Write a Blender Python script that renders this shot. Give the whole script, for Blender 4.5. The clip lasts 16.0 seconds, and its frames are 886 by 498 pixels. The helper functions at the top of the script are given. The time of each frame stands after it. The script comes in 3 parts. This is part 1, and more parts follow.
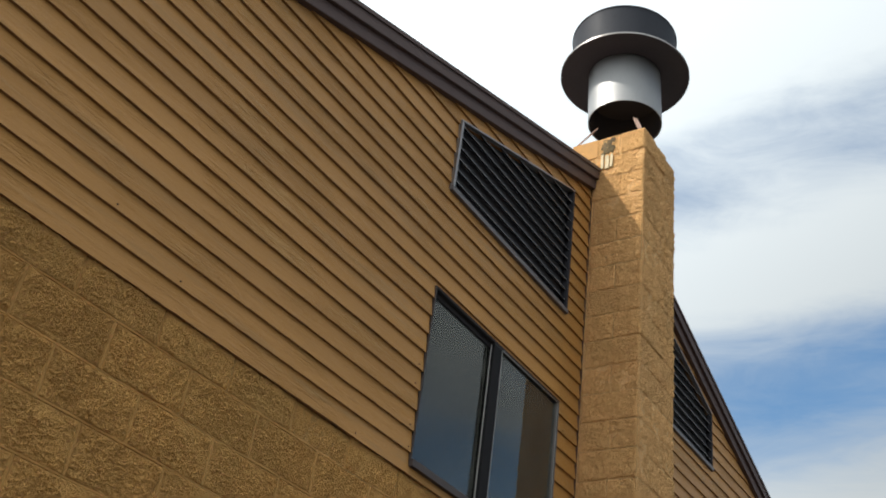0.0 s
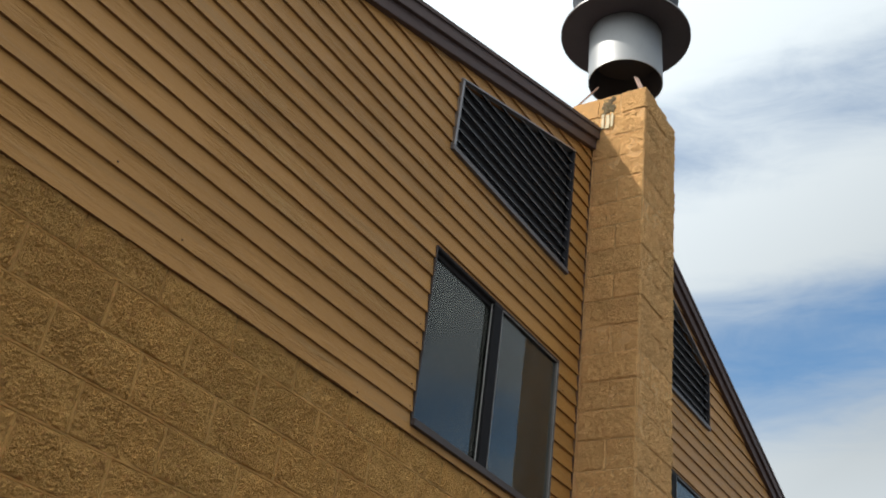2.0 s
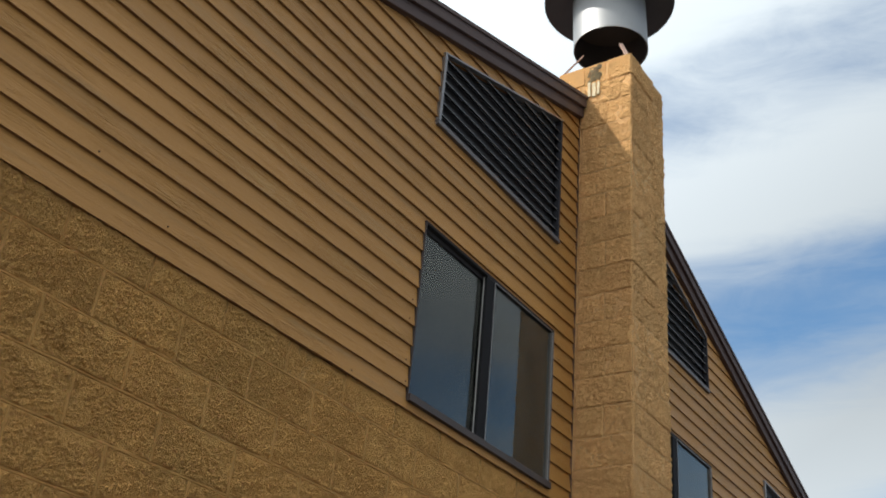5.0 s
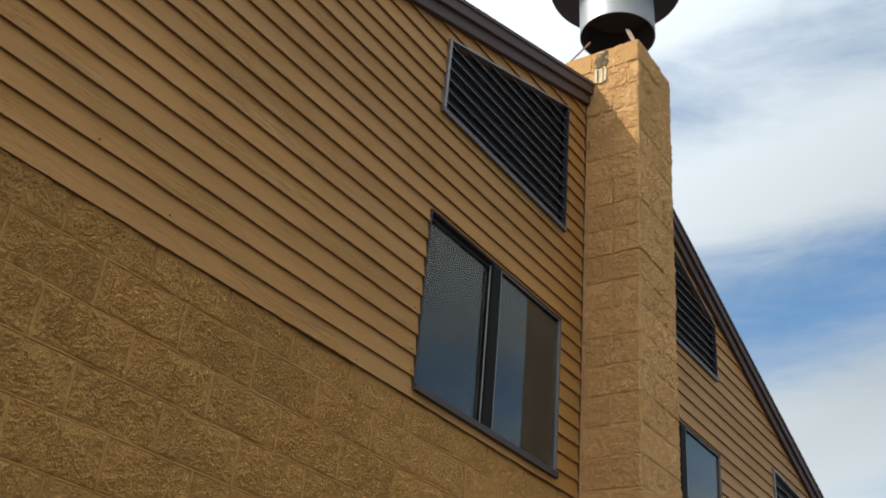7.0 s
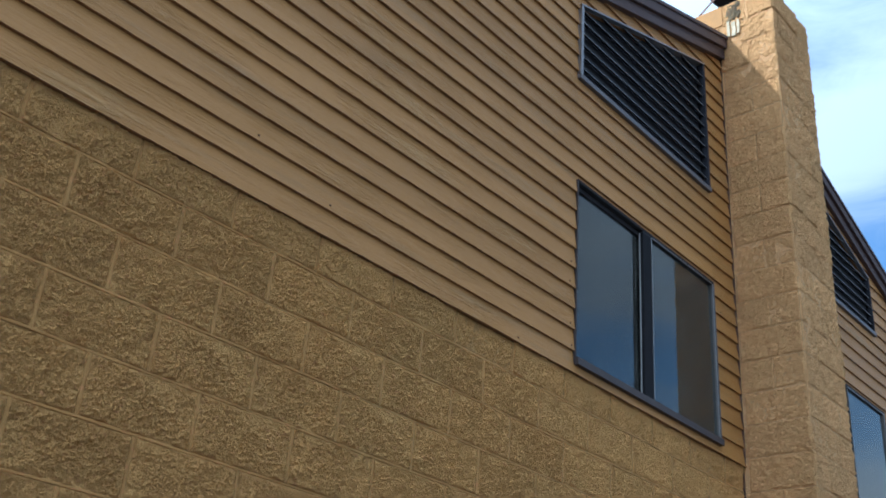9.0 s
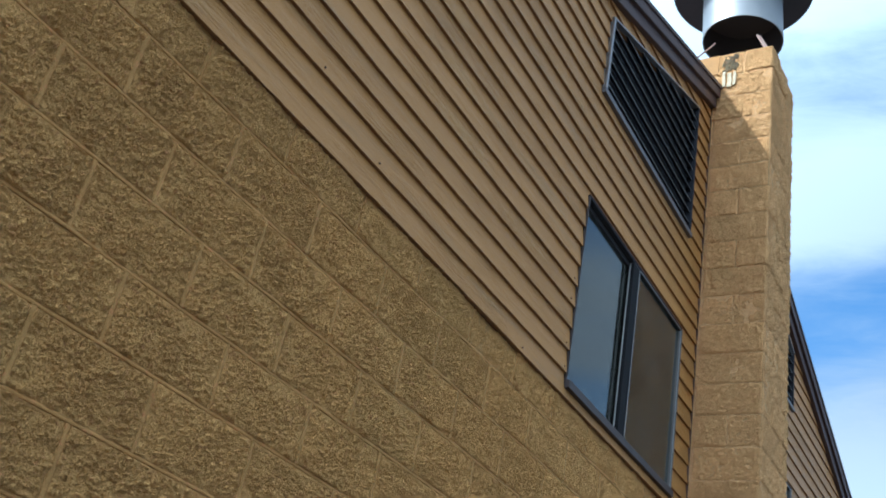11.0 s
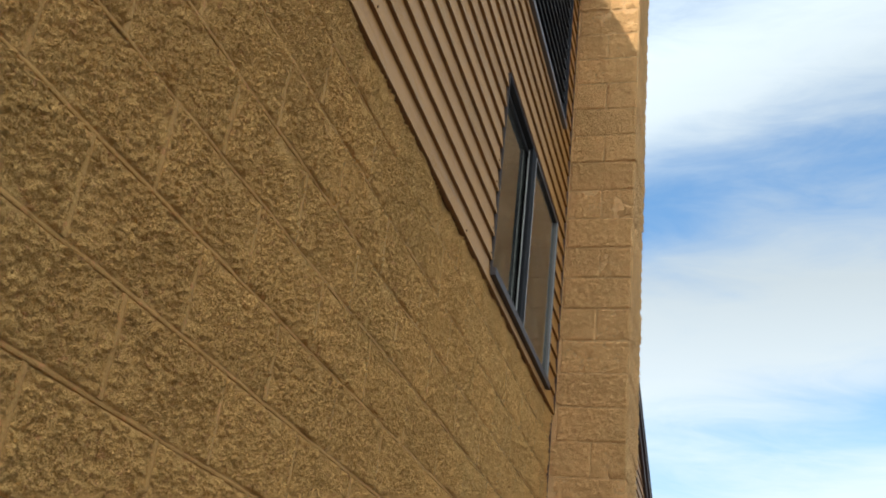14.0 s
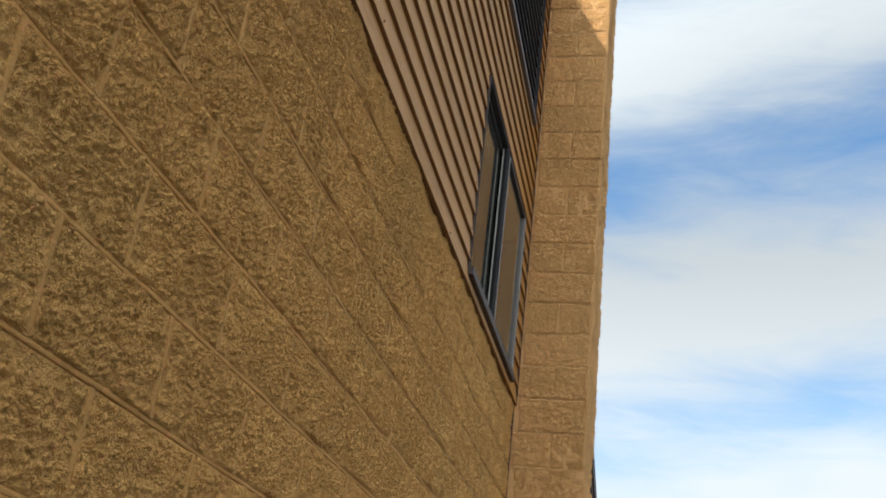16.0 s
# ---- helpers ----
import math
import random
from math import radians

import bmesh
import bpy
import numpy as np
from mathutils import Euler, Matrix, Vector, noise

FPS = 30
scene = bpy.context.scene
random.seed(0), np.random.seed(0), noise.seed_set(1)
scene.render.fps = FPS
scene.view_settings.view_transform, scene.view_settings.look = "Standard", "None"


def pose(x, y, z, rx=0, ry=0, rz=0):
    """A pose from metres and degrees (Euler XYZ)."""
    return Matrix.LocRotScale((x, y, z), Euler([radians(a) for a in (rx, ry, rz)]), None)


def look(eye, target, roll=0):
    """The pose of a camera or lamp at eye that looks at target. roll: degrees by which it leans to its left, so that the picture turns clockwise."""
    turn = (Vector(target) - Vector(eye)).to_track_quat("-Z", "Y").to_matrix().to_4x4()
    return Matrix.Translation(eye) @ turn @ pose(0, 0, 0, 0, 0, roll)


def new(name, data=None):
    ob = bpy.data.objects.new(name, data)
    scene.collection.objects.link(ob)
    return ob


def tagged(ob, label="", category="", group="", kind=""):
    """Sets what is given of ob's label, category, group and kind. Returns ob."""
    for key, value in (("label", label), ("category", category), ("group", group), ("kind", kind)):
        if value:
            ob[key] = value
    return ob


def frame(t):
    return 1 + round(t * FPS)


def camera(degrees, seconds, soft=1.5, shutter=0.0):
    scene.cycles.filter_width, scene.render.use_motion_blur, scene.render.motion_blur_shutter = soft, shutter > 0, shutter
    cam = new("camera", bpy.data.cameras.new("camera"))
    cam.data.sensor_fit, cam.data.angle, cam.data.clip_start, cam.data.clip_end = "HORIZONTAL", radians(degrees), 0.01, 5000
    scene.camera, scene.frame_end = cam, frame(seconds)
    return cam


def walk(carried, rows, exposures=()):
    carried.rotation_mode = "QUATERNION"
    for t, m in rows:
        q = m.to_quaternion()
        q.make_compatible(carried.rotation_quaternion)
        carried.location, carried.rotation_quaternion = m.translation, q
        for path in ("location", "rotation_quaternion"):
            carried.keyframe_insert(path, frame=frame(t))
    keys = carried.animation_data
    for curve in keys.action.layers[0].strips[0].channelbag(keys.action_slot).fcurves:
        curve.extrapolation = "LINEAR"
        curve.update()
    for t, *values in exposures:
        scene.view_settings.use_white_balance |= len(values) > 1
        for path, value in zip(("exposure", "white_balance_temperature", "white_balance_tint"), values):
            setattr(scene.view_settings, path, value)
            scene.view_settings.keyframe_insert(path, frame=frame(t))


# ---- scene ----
cam = camera(46.3, 16.0, soft=1.85)
PATH = [
    (0, (-3.88, -2.923, 1.754), (-2.542, -1.922, 2.854), 8.6),
    (0.5, (-3.907, -2.928, 1.734), (-2.562, -1.921, 2.819), 8.5),
    (1, (-3.898, -2.903, 1.75), (-2.539, -1.906, 2.828), 8.8),
    (1.5, (-3.877, -2.892, 1.724), (-2.526, -1.873, 2.79), 8.6),
    (2, (-3.871, -2.873, 1.758), (-2.49, -1.867, 2.797), 8.3),
    (2.5, (-3.877, -2.916, 1.732), (-2.495, -1.911, 2.772), 7.5),
    (3, (-3.842, -2.886, 1.741), (-2.451, -1.909, 2.795), 6.5),
    (3.5, (-3.845, -2.908, 1.753), (-2.453, -1.92, 2.795), 6.3),
    (4, (-3.852, -2.913, 1.748), (-2.468, -1.899, 2.775), 5.5),
    (4.2, (-3.862, -2.949, 1.734), (-2.479, -1.932, 2.761), 5.7),
    (6.3, (-3.786, -2.894, 1.79), (-2.346, -1.885, 2.742), 5.3),
    (6.5, (-3.775, -2.899, 1.753), (-2.348, -1.886, 2.722), 4.7),
    (7, (-3.808, -2.911, 1.769), (-2.403, -1.879, 2.75), 5.6),
    (7.5, (-3.818, -2.881, 1.794), (-2.414, -1.853, 2.779), 6.7),
    (8, (-3.808, -2.86, 1.778), (-2.407, -1.813, 2.749), 5.5),
    (8.5, (-3.861, -2.839, 1.773), (-2.505, -1.706, 2.709), 5.3),
    (9, (-3.882, -2.721, 1.794), (-2.587, -1.506, 2.714), 4.8),
    (9.2, (-3.849, -2.676, 1.739), (-2.585, -1.459, 2.699), 6.9),
    (11.3, (-3.945, -1.774, 1.802), (-2.476, -0.834, 2.781), 11.4),
    (11.5, (-3.944, -1.671, 1.798), (-2.447, -0.777, 2.778), 10.4),
    (12, (-4.024, -1.487, 1.839), (-2.481, -0.651, 2.798), 7.8),
    (12.5, (-3.953, -1.355, 1.829), (-2.367, -0.6, 2.785), 9.6),
    (13, (-3.848, -1.23, 1.793), (-2.217, -0.555, 2.733), 10.7),
    (13.5, (-3.857, -1.101, 1.808), (-2.174, -0.531, 2.727), 7.6),
    (14, (-3.894, -0.999, 1.807), (-2.175, -0.465, 2.678), 6.8),
    (14.5, (-3.98, -0.972, 1.82), (-2.223, -0.484, 2.64), 6.9),
    (15, (-4.042, -0.94, 1.828), (-2.256, -0.491, 2.608), 7.5),
    (15.5, (-4.112, -0.931, 1.814), (-2.323, -0.475, 2.582), 7.1),
    (16, (-4.077, -0.867, 1.837), (-2.311, -0.442, 2.675), 7.1),
]
EXPOSURES = [
    (0, -0.25, 6700, 8.5),
    (3, -0.27, 6550, 8.5),
    (8, -0.26, 6500, 8.5),
    (9, 0.00, 4980, 5.5),
    (11.5, 0.08, 5150, 2),
    (12.5, 0.13, 5550, 3),
    (14, 0.20, 6300, 6),
    (16, 0.10, 6600, 8.5),
]
walk(cam, [(t, look(eye, target, roll)) for t, eye, target, roll in PATH], EXPOSURES)

# ---- light ----
SUN = Vector((-0.541, 0.457, 0.706))
sun_data = bpy.data.lights.new("sun", "SUN")
sun_data.energy, sun_data.angle, sun_data.color = 5.0, radians(0.6), (1.0, 0.965, 0.91)
sun = new("sun", sun_data)
sun.matrix_world = look((-20, 20, 30), Vector((-20, 20, 30)) - SUN)

world = bpy.data.worlds.new("sky")
scene.world = world
world.use_nodes = True


def sky_nodes():
    """Thin streaked cloud over a clear sky."""
    nt = world.node_tree
    N, L = nt.nodes, nt.links
    N.clear()
    out, back = N.new("ShaderNodeOutputWorld"), N.new("ShaderNodeBackground")
    sky = N.new("ShaderNodeTexSky")
    sky.sky_type, sky.sun_disc = "NISHITA", False
    sky.sun_elevation = math.asin(SUN.z)
    sky.sun_rotation = math.atan2(SUN.x, SUN.y)
    sky.air_density, sky.dust_density, sky.ozone_density = 1.2, 0.6, 2.5
    tc, sep = N.new("ShaderNodeTexCoord"), N.new("ShaderNodeSeparateXYZ")
    L.new(tc.outputs["Generated"], sep.inputs[0])

    def calc(op, a, b=None):
        n = N.new("ShaderNodeMath")
        n.operation = op
        for i, v in enumerate((a, b)):
            if v is None:
                continue
            if isinstance(v, (int, float)):
                n.inputs[i].default_value = v
            else:
                L.new(v, n.inputs[i])
        return n.outputs[0]

    def clouds(scale, stretch, detail, rough, distortion, at):
        m, n = N.new("ShaderNodeMapping"), N.new("ShaderNodeTexNoise")
        m.inputs["Scale"].default_value, m.inputs["Location"].default_value = stretch, at
        n.inputs["Scale"].default_value = scale
        n.inputs["Detail"].default_value, n.inputs["Roughness"].default_value = detail, rough
        n.inputs["Distortion"].default_value = distortion
        L.new(tc.outputs["Generated"], m.inputs[0])
        L.new(m.outputs[0], n.inputs["Vector"])
        return n.outputs["Fac"]

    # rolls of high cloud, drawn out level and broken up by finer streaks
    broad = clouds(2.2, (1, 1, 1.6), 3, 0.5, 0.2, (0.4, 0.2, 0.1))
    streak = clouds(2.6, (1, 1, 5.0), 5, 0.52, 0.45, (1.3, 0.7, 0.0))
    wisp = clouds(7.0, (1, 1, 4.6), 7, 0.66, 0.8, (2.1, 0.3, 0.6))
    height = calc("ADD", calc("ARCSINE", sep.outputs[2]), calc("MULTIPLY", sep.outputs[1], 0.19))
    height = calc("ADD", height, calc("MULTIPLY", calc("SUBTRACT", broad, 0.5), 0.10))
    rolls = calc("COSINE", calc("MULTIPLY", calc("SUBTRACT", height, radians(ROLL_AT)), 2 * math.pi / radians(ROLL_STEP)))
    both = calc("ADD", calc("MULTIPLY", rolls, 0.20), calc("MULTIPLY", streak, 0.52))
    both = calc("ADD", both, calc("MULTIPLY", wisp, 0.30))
    # the cloud closes towards the horizon and high up
    both = calc("ADD", both, calc("MULTIPLY", calc("MAXIMUM", calc("SUBTRACT", sep.outputs[2], 0.58), 0.0), 1.5))
    both = calc("ADD", both, calc("MULTIPLY", calc("MAXIMUM", calc("SUBTRACT", 0.42, sep.outputs[2]), 0.0), 0.9))
    ramp = N.new("ShaderNodeValToRGB")
    ramp.color_ramp.interpolation = "EASE"
    ramp.color_ramp.elements[0].position, ramp.color_ramp.elements[0].color = 0.08, (0.06, 0.06, 0.06, 1)
    ramp.color_ramp.elements[1].position, ramp.color_ramp.elements[1].color = 0.64, (1, 1, 1, 1)
    near_sun = N.new("ShaderNodeVectorMath")
    near_sun.operation = "DOT_PRODUCT"
    near_sun.inputs[1].default_value = SUN
    L.new(tc.outputs["Generated"], near_sun.inputs[0])
    veil = calc("MULTIPLY", calc("MAXIMUM", calc("ADD", near_sun.outputs["Value"], 0.05), 0.0), 0.42)
    L.new(calc("ADD", both, veil), ramp.inputs[0])
    clear, mix = N.new("ShaderNodeVectorMath"), N.new("ShaderNodeMixRGB")
    clear.operation = "SCALE"
    clear.inputs["Scale"].default_value = SKY_GAIN
    deep = N.new("ShaderNodeVectorMath")
    deep.operation = "MULTIPLY"
    deep.inputs[1].default_value = (0.68, 1.0, 1.16)
    L.new(sky.outputs[0], deep.inputs[0])
    L.new(deep.outputs[0], clear.inputs[0])
    # cloud brightens towards the sun
    glow, dot = N.new("ShaderNodeMapRange"), N.new("ShaderNodeVectorMath")
    dot.operation = "DOT_PRODUCT"
    dot.inputs[1].default_value = SUN
    L.new(tc.outputs["Generated"], dot.inputs[0])
    L.new(dot.outputs["Value"], glow.inputs["Value"])
    for key, v in (("From Min", -0.15), ("From Max", 0.5), ("To Min", 0.68), ("To Max", 1.75)):
        glow.inputs[key].default_value = v
    white = N.new("ShaderNodeVectorMath")
    white.operation = "SCALE"
    white.inputs[0].default_value = (0.87, 0.955, 1.02)
    low = calc("MULTIPLY", calc("MAXIMUM", calc("SUBTRACT", 0.42, sep.outputs[2]), 0.0), 1.9)
    L.new(calc("ADD", glow.outputs[0], calc("MINIMUM", low, 0.26)), white.inputs["Scale"])
    L.new(ramp.outputs[0], mix.inputs[0])
    L.new(clear.outputs[0], mix.inputs[1])
    L.new(white.outputs[0], mix.inputs[2])
    L.new(mix.outputs[0], back.inputs["Color"])
    back.inputs["Strength"].default_value = 1.0
    L.new(back.outputs[0], out.inputs[0])


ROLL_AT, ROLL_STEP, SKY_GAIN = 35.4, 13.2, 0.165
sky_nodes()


# ---- materials ----
def material(name, build):
    m = bpy.data.materials.new(name)
    m.use_nodes = True
    nt = m.node_tree
    bsdf = nt.nodes["Principled BSDF"]
    build(nt, nt.nodes, nt.links, bsdf)
    return m


def noise_at(N, L, scale, detail=4.0, rough=0.55, stretch=(1, 1, 1), coord="Object", shift=None, distortion=0.0):
    tc, m, n = N.new("ShaderNodeTexCoord"), N.new("ShaderNodeMapping"), N.new("ShaderNodeTexNoise")
    m.inputs["Scale"].default_value = stretch
    n.inputs["Scale"].default_value, n.inputs["Detail"].default_value = scale, detail
    n.inputs["Roughness"].default_value, n.inputs["Distortion"].default_value = rough, distortion
    L.new(tc.outputs[coord], m.inputs[0])
    if shift is not None:
        L.new(shift, m.inputs["Location"])
    L.new(m.outputs[0], n.inputs["Vector"])
    return n.outputs["Fac"]


def own_shift(N, L, size=40.0):
    """A shift of the texture that differs from object to object."""
    info, c = N.new("ShaderNodeObjectInfo"), N.new("ShaderNodeCombineXYZ")
    for i, k in enumerate((size, size * 0.37, size * 0.71)):
        mul = N.new("ShaderNodeMath")
        mul.operation, mul.inputs[1].default_value = "MULTIPLY", k
        L.new(info.outputs["Random"], mul.inputs[0])
        L.new(mul.outputs[0], c.inputs[i])
    return c.outputs[0]


def ramp_of(N, L, fac, stops):
    r = N.new("ShaderNodeValToRGB")
    e = r.color_ramp.elements
    while len(e) < len(stops):
        e.new(0.5)
    for el, (p, c) in zip(e, stops):
        el.position = p
        el.color = (*c, 1) if len(c) == 3 else c
    L.new(fac, r.inputs[0])
    return r.outputs[0]


def grey(v):
    return (v, v, v)


def mixed(N, L, fac, a, b, mode="MIX"):
    m = N.new("ShaderNodeMixRGB")
    m.blend_type = mode
    for i, v in ((0, fac), (1, a), (2, b)):
        if isinstance(v, (int, float)):
            m.inputs[i].default_value = v
        elif isinstance(v, tuple):
            m.inputs[i].default_value = (*v, 1)
        else:
            L.new(v, m.inputs[i])
    return m.outputs[0]


def bumped(N, L, bsdf, layers):
    """layers: height, distance in metres, strength."""
    normal = None
    for h, dist, strength in layers:
        b = N.new("ShaderNodeBump")
        b.inputs["Distance"].default_value, b.inputs["Strength"].default_value = dist, strength
        L.new(h, b.inputs["Height"])
        if normal is not None:
            L.new(normal, b.inputs["Normal"])
        normal = b.outputs[0]
    L.new(normal, bsdf.inputs["Normal"])


def painted_block(base, dark, name, stained=0.55, relief=1.0):
    def build(nt, N, L, bsdf):
        sh = own_shift(N, L)
        broad = noise_at(N, L, 3.2, 3, 0.6, shift=sh)
        mid = noise_at(N, L, 22, 5, 0.65, shift=sh)
        grit = noise_at(N, L, 120, 4, 0.7, shift=sh)
        fine = noise_at(N, L, 300, 3, 0.65, shift=sh)
        c = mixed(N, L, ramp_of(N, L, broad, ((0.36, grey(0)), (0.66, grey(1)))), base, tuple(0.90 * v for v in base))
        c = mixed(N, L, ramp_of(N, L, mid, ((0.50, grey(0)), (0.72, grey(0.45)))), c, dark)
        c = mixed(N, L, ramp_of(N, L, grit, ((0.58, grey(0)), (0.74, grey(0.35)))), c, tuple(0.55 * v for v in dark))
        c = mixed(N, L, ramp_of(N, L, grit, ((0.30, grey(0.25)), (0.42, grey(0)))), c, tuple(min(1, 1.35 * v) for v in base))
        tc, vm, vor = N.new("ShaderNodeTexCoord"), N.new("ShaderNodeMapping"), N.new("ShaderNodeTexVoronoi")
        vor.inputs["Scale"].default_value = 130
        L.new(tc.outputs["Object"], vm.inputs[0])
        L.new(sh, vm.inputs["Location"])
        L.new(vm.outputs[0], vor.inputs["Vector"])
        geo, stain = N.new("ShaderNodeNewGeometry"), N.new("ShaderNodeTexNoise")
        stain.inputs["Scale"].default_value, stain.inputs["Detail"].default_value, stain.inputs["Distortion"].default_value = 2.3, 5, 0.6
        L.new(geo.outputs["Position"], stain.inputs["Vector"])
        c = mixed(N, L, ramp_of(N, L, stain.outputs["Fac"], ((0.54, grey(0)), (0.70, grey(stained)))), c, tuple(0.68 * v for v in dark))
        c = mixed(N, L, ramp_of(N, L, fine, ((0.57, grey(0)), (0.66, grey(0.36)))), c, tuple(0.5 * v for v in dark))
        moss = N.new("ShaderNodeTexNoise")
        moss.inputs["Scale"].default_value, moss.inputs["Detail"].default_value = 1.25, 6
        L.new(geo.outputs["Position"], moss.inputs["Vector"])
        c = mixed(N, L, ramp_of(N, L, moss.outputs["Fac"], ((0.52, grey(0)), (0.66, grey(0.5 * stained)))), c, (0.50, 0.36, 0.125))
        hue = noise_at(N, L, 62, 3, 0.6, shift=sh, distortion=0.5)
        c = mixed(N, L, ramp_of(N, L, hue, ((0.57, grey(0)), (0.69, grey(0.52)))), c, (0.68, 0.26, 0.105))
        c = mixed(N, L, ramp_of(N, L, hue, ((0.28, grey(0.14)), (0.42, grey(0)))), c, (0.50, 0.36, 0.10))
        info = N.new("ShaderNodeObjectInfo")
        c = mixed(N, L, 1.0, c, ramp_of(N, L, info.outputs["Random"], ((0, grey(0.92)), (1, grey(1.04)))), "MULTIPLY")
        L.new(c, bsdf.inputs["Base Color"])
        bsdf.inputs["Roughness"].default_value = 0.85
        bsdf.inputs["Specular IOR Level"].default_value = 0.25
        bumped(N, L, bsdf, ((mid, 0.006, 0.6 * relief), (vor.outputs['Distance'], 0.006, 0.7 * relief), (grit, 0.012, relief), (fine, 0.009, relief)))
    return material(name, build)


def painted_board(base, name):
    def build(nt, N, L, bsdf):
        sh = own_shift(N, L)
        broad = noise_at(N, L, 1.1, 3, 0.55, (0.35, 1, 1.5))
        streak = noise_at(N, L, 5.0, 5, 0.6, (0.18, 1, 2.2), shift=sh)
        grain = noise_at(N, L, 60, 5, 0.65, (0.05, 1, 1.6), shift=sh, distortion=0.6)
        saw = noise_at(N, L, 34, 4, 0.6, (0.16, 1, 1.7), shift=sh, distortion=1.2)
        worn = ramp_of(N, L, noise_at(N, L, 2.6, 3, 0.6, (0.5, 1, 1.6), shift=sh), ((0.46, grey(0.12)), (0.66, grey(1))))
        rough_saw = mixed(N, L, 1.0, saw, worn, "MULTIPLY")
        speck = noise_at(N, L, 190, 2, 0.5, shift=sh)
        c = mixed(N, L, ramp_of(N, L, broad, ((0.35, grey(0)), (0.7, grey(1)))), base, tuple(0.86 * v for v in base))
        weather = (0.215, 0.150, 0.076)
        c = mixed(N, L, ramp_of(N, L, streak, ((0.55, grey(0)), (0.76, grey(0.5)))), c, weather)
        c = mixed(N, L, ramp_of(N, L, grain, ((0.56, grey(0)), (0.76, grey(0.28)))), c, (0.19, 0.10, 0.042))
        c = mixed(N, L, ramp_of(N, L, rough_saw, ((0.40, grey(0)), (0.60, grey(0.5)))), c, (0.50, 0.29, 0.105))
        c = mixed(N, L, ramp_of(N, L, speck, ((0.70, grey(0)), (0.78, grey(0.5)))), c, (0.16, 0.09, 0.04))
        info = N.new("ShaderNodeObjectInfo")
        c = mixed(N, L, 1.0, c, ramp_of(N, L, info.outputs["Random"], ((0, grey(0.9)), (1, grey(1.04)))), "MULTIPLY")
        L.new(c, bsdf.inputs["Base Color"])
        bsdf.inputs["Roughness"].default_value = 0.5
        bsdf.inputs["Specular IOR Level"].default_value = 0.28
        bumped(N, L, bsdf, ((streak, 0.005, 0.45), (rough_saw, 0.016, 1.0), (grain, 0.003, 0.8), (speck, 0.0008, 0.5)))
    return material(name, build)


def plain(name, base, rough, metal=0.0, var=0.12, scale=9.0, bump=0.0008, stretch=(1, 1, 1), spec=0.4):
    def build(nt, N, L, bsdf):
        a = noise_at(N, L, scale, 4, 0.6, stretch)
        b = noise_at(N, L, scale * 11, 3, 0.6, stretch)
        c = mixed(N, L, a, tuple(v * (1 - var) for v in base), tuple(min(1, v * (1 + var)) for v in base))
        c = mixed(N, L, ramp_of(N, L, b, ((0.55, grey(0)), (0.75, grey(var * 2)))), c, tuple(0.5 * v for v in base))
        L.new(c, bsdf.inputs["Base Color"])
        bsdf.inputs["Metallic"].default_value = metal
        bsdf.inputs["Specular IOR Level"].default_value = spec
        L.new(ramp_of(N, L, a, ((0.3, grey(max(0, rough - 0.07))), (0.7, grey(min(1, rough + 0.07))))), bsdf.inputs["Roughness"])
        if bump:
            bumped(N, L, bsdf, ((b, bump, 0.6),))
    return material(name, build)


def clear_glass(name):
    def build(nt, N, L, bsdf):
        out = nt.nodes["Material Output"]
        gloss, thru, mix, fr = (N.new("ShaderNodeBsdfGlossy"), N.new("ShaderNodeBsdfTransparent"), N.new("ShaderNodeMixShader"), N.new("ShaderNodeFresnel"))
        fr.inputs["IOR"].default_value = 1.60
        gloss.inputs["Roughness"].default_value = 0.012
        gloss.inputs["Color"].default_value = (0.94, 0.95, 0.91, 1)
        thru.inputs["Color"].default_value = (0.55, 0.58, 0.58, 1)
        wav = noise_at(N, L, 2.5, 2, 0.5)
        b = N.new("ShaderNodeBump")
        b.inputs["Distance"].default_value, b.inputs["Strength"].default_value = 0.004, 0.12
        L.new(wav, b.inputs["Height"])
        L.new(b.outputs[0], gloss.inputs["Normal"])
        L.new(fr.outputs[0], mix.inputs[0])
        L.new(thru.outputs[0], mix.inputs[1])
        L.new(gloss.outputs[0], mix.inputs[2])
        dust, film, share = N.new("ShaderNodeBsdfDiffuse"), N.new("ShaderNodeMixShader"), noise_at(N, L, 3.0, 4, 0.6)
        dust.inputs["Color"].default_value = (0.42, 0.39, 0.35, 1)
        L.new(ramp_of(N, L, share, ((0.3, grey(0.015)), (0.75, grey(0.06)))), film.inputs[0])
        L.new(mix.outputs[0], film.inputs[1])
        L.new(dust.outputs[0], film.inputs[2])
        L.new(film.outputs[0], out.inputs["Surface"])
    return material(name, build)


TAN = (0.440, 0.210, 0.054)
BLOCK_PAINT = painted_block((0.92, 0.492, 0.151), (0.77, 0.390, 0.112), "tan_masonry_paint", 0.28)
CHIMNEY_PAINT = painted_block((0.96, 0.532, 0.207), (0.86, 0.455, 0.168), "pale_masonry_paint", 0.25)
MORTAR = painted_block((0.81, 0.430, 0.143), (0.69, 0.342, 0.106), "painted_mortar", 0.4)
CHIMNEY_PAINT_JOINT = painted_block((0.83, 0.470, 0.200), (0.74, 0.395, 0.165), "painted_chimney_joint", 0.25, 0.6)
JOINT_PAINT = painted_block((0.51, 0.262, 0.078), (0.43, 0.213, 0.061), "painted_joint", 0.2, 0.4)
BOARD_PAINT = painted_board(TAN, "tan_board_paint")
